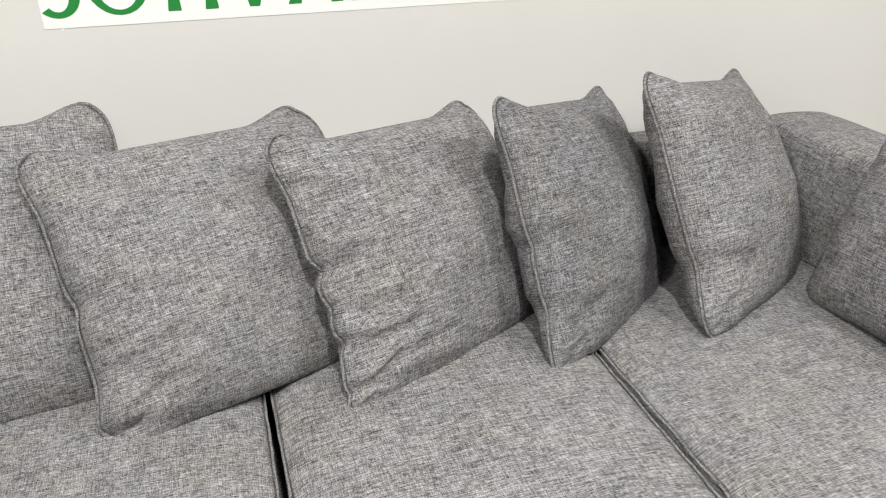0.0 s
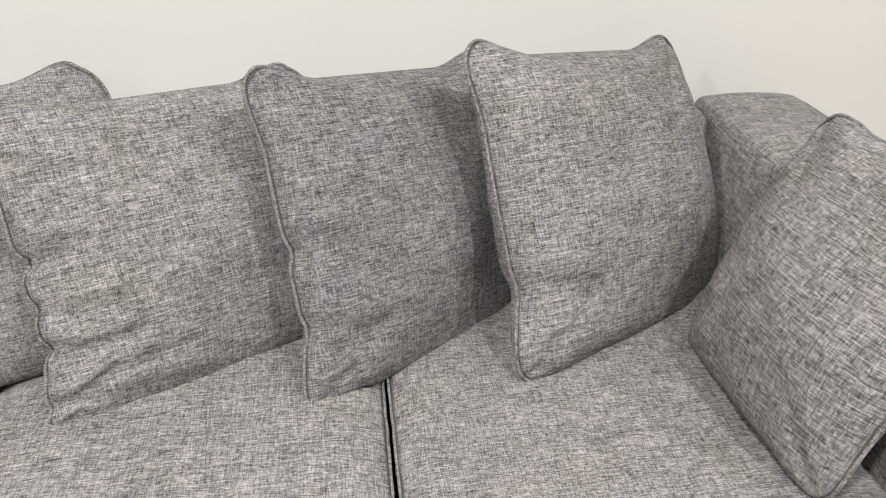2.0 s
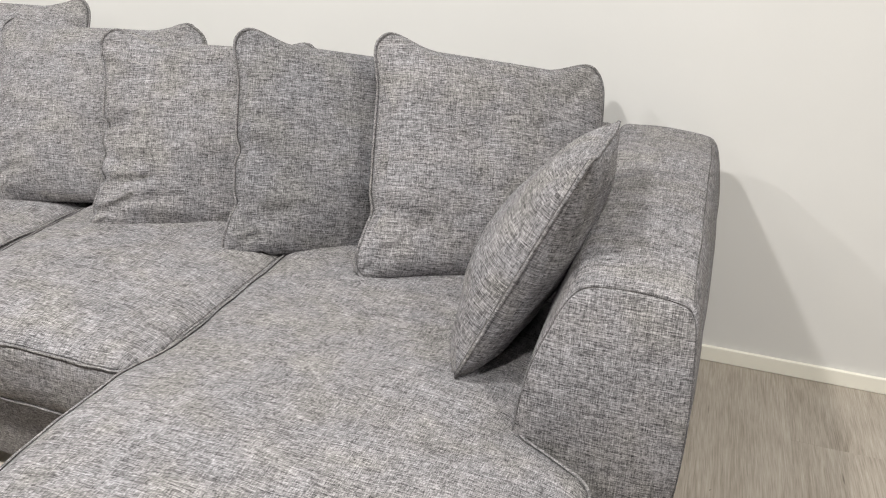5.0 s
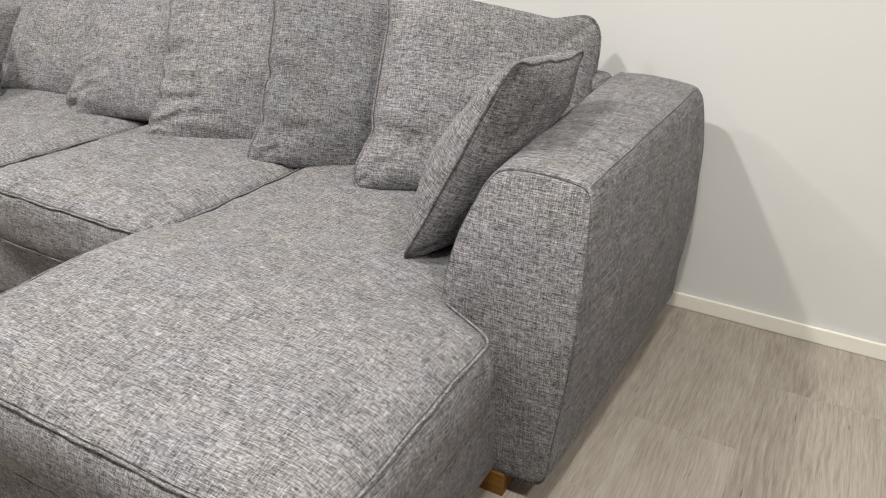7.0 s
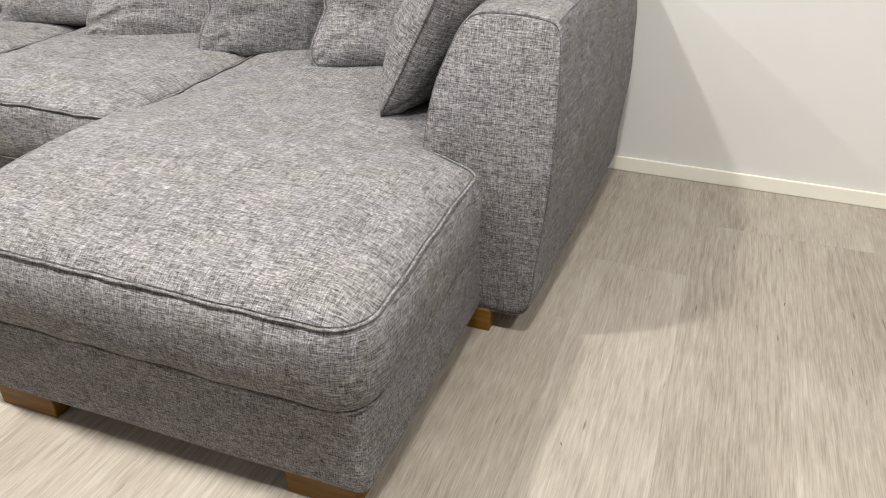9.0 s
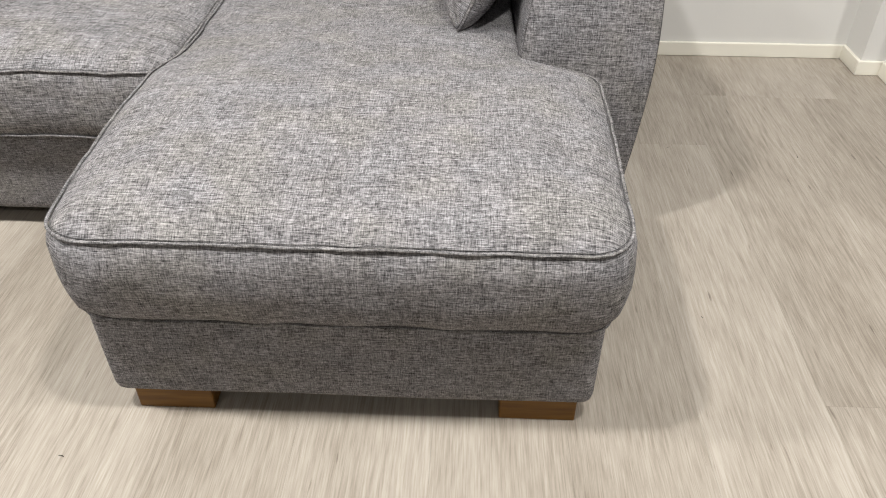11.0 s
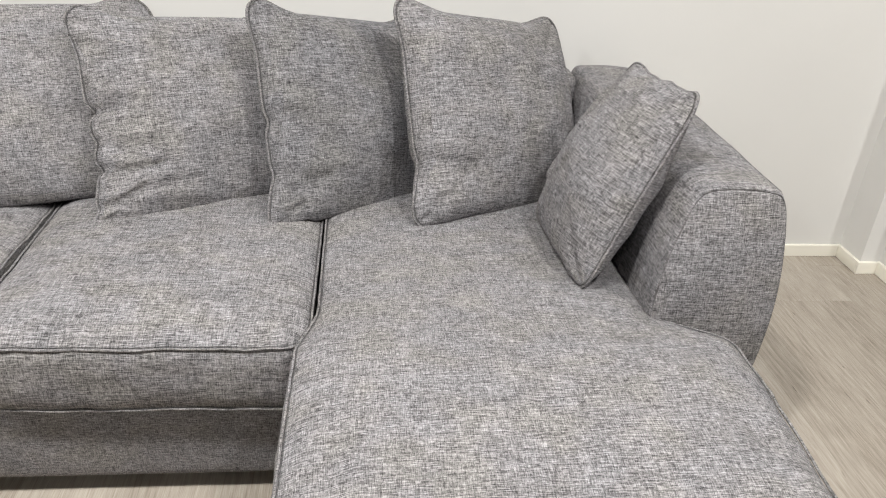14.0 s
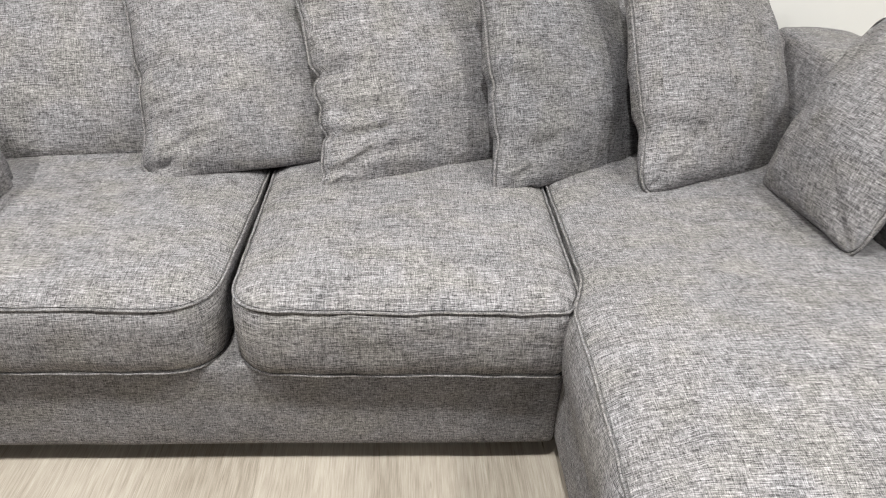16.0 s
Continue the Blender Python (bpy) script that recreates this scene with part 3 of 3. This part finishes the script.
# ---- the sign on the wall ----
sign = tagged(new("wall_sign"), "white sign sheet with tall green lettering shapes on the wall", "sign")
ZB = 1.039
part("sheet", box(1.008, 2.35, YW - 0.0012, YW - 0.0002, ZB - 0.021, 1.36), SIGN, sign, smooth=False)


def slab(outline, y0, y1):
    bm = bmesh.new()
    front = [bm.verts.new((x, y0, z)) for x, z in outline]
    rear = [bm.verts.new((x, y1, z)) for x, z in outline]
    bm.faces.new(front)
    bm.faces.new(rear[::-1])
    for i in range(len(outline)):
        j = (i + 1) % len(outline)
        bm.faces.new((front[j], front[i], rear[i], rear[j]))
    bmesh.ops.recalc_face_normals(bm, faces=bm.faces[:])
    return bm


def arc_shape(cx, cz, rx, rz, thick_x, thick_z, a0, a1):
    pts = []
    for k in range(25):
        w = radians(a0 + (a1 - a0) * k / 24)
        pts.append((cx + rx * math.cos(w), cz + rz * math.sin(w)))
    for k in range(24, -1, -1):
        w = radians(a0 + (a1 - a0) * k / 24)
        pts.append((cx + (rx - thick_x) * math.cos(w), cz + (rz - thick_z) * math.sin(w)))
    return pts


def letter(outline):
    outline = [(1.041 + 0.93 * (x - 0.968), ZB + 0.93 * (z - ZB)) for x, z in outline]
    part("letter_shape", slab(outline, YW - 0.0018, YW - 0.0013), GREEN, sign, smooth=False)


letter(arc_shape(0.968, ZB + 0.044, 0.047, 0.046, 0.022, 0.013, -135, 60))
letter(arc_shape(1.092, ZB + 0.064, 0.064, 0.066, 0.020, 0.011, -179, 179))


def stem(x, w, lean=0.0, top=0.15):
    letter([(x - w * 0.62, ZB), (x + w * 0.62, ZB), (x + w * 0.5 + lean * 0.2, ZB + 0.03), (x + w * 0.42 + lean, ZB + top), (x - w * 0.42 + lean, ZB + top), (x - w * 0.5 + lean * 0.2, ZB + 0.03)])


stem(1.203, 0.023)
stem(1.283, 0.023)
letter([(1.366, ZB), (1.388, ZB), (1.43, ZB + 0.15), (1.405, ZB + 0.15), (1.377, ZB + 0.04), (1.349, ZB + 0.15), (1.324, ZB + 0.15)])
stem(1.468, 0.024, 0.045)
stem(1.567, 0.022, -0.04)
stem(1.614, 0.020)
letter([(1.634, ZB), (1.68, ZB), (1.68, ZB + 0.011), (1.634, ZB + 0.011)])

# the scuff on the wall below the sheet, and lint on the floor and wall


def sliver(x, y, z, length, wide, turn, upright=False):
    """A tiny bent thread lying on the floor, or on the wall."""
    bm = bmesh.new()
    ups, downs = [], []
    for k in range(5):
        u = k / 4 - 0.5
        bend = 0.12 * length * math.cos(u * 3)
        px, py = u * length, bend
        half = wide / 2 * (1 - (1.7 * u) ** 2 * 0.9)
        for sign_, row_ in ((1, ups), (-1, downs)):
            a, b = px * math.cos(turn) - (py + sign_ * half) * math.sin(turn), px * math.sin(turn) + (py + sign_ * half) * math.cos(turn)
            row_.append(bm.verts.new((x + a, y, z + b) if upright else (x + a, y + b, z)))
    for k in range(4):
        bm.faces.new((ups[k], ups[k + 1], downs[k + 1], downs[k]))
    bmesh.ops.solidify(bm, geom=bm.faces[:], thickness=0.0006)
    return bm


for x, y, length, wide, turn in ((1.900, 1.812, 0.020, 0.003, -0.25), (3.044, 2.200, 0.014, 0.003, 1.9), (3.028, 2.944, 0.012, 0.003, 0.7), (3.443, 2.842, 0.024, 0.003, 1.45),
                                 (3.105, 2.875, 0.007, 0.003, 0.4)):
    tagged(part("lint", sliver(x, y, 0.0011, length * 0.55, wide * 0.6, turn), LINT, None, smooth=False), "tiny dark thread of lint on the plank floor", "lint", "lint on the floor")
tagged(part("wall_scuff", slab([(1.036, 1.013), (1.041, 1.014), (1.052, 1.026), (1.056, 1.034), (1.050, 1.030)], YW - 0.0009, YW + 0.002), SIGN, None, smooth=False),
       "short pale scuff on the white wall below the sign", "scuff")

# ---- floor planks ----
PW, PL = 0.233, 1.22
PX = 3.212  # a long joint
plank_meshes = {}
FLOOR = bpy.data.objects["floor"]


def plank_mesh(w, l):
    key = (round(w, 3), round(l, 3))
    if key not in plank_meshes:
        g, c = 0.00006, 0.00012
        xs, ys = w / 2 - g, l / 2 - g
        low = [(-xs, -ys, -0.006), (xs, -ys, -0.006), (xs, ys, -0.006), (-xs, ys, -0.006)]
        mid = [(x, y, -0.0003) for x, y, z in low]
        top = [(x - math.copysign(c, x), y - math.copysign(c, y), 0.0) for x, y, z in low]
        faces = [(8, 9, 10, 11)]
        for a, b in ((0, 4), (4, 8)):
            for i in range(4):
                j = (i + 1) % 4
                faces.append((a + i, a + j, b + j, b + i))
        me = bpy.data.meshes.new("plank")
        me.from_pydata(low + mid + top, [], faces)
        me.materials.append(PLANK)
        plank_meshes[key] = me
    return plank_meshes[key]


# the end joints that show, by plank row: y of one joint
KNOWN = {0: 1.977, -1: 2.895, -2: 2.60, 1: 3.19, -5: 1.99, -6: 1.60}
first = int((X0 - PX) / PW) - 1
row = first
while PX + row * PW < X1:
    xa, xb = max(X0, PX + row * PW), min(X1, PX + (row + 1) * PW)
    if xb - xa > 0.02:
        y = KNOWN.get(row, random.uniform(0, PL)) - 12 * PL
        while y < YW:
            ya, yb = max(Y0, y), min(YW - 0.002, y + PL)
            if yb - ya > 0.03:
                ob = new("plank", plank_mesh(xb - xa, yb - ya))
                ob.location = ((xa + xb) / 2, (ya + yb) / 2, 0)
                ob.parent = FLOOR
            y += PL
    row += 1
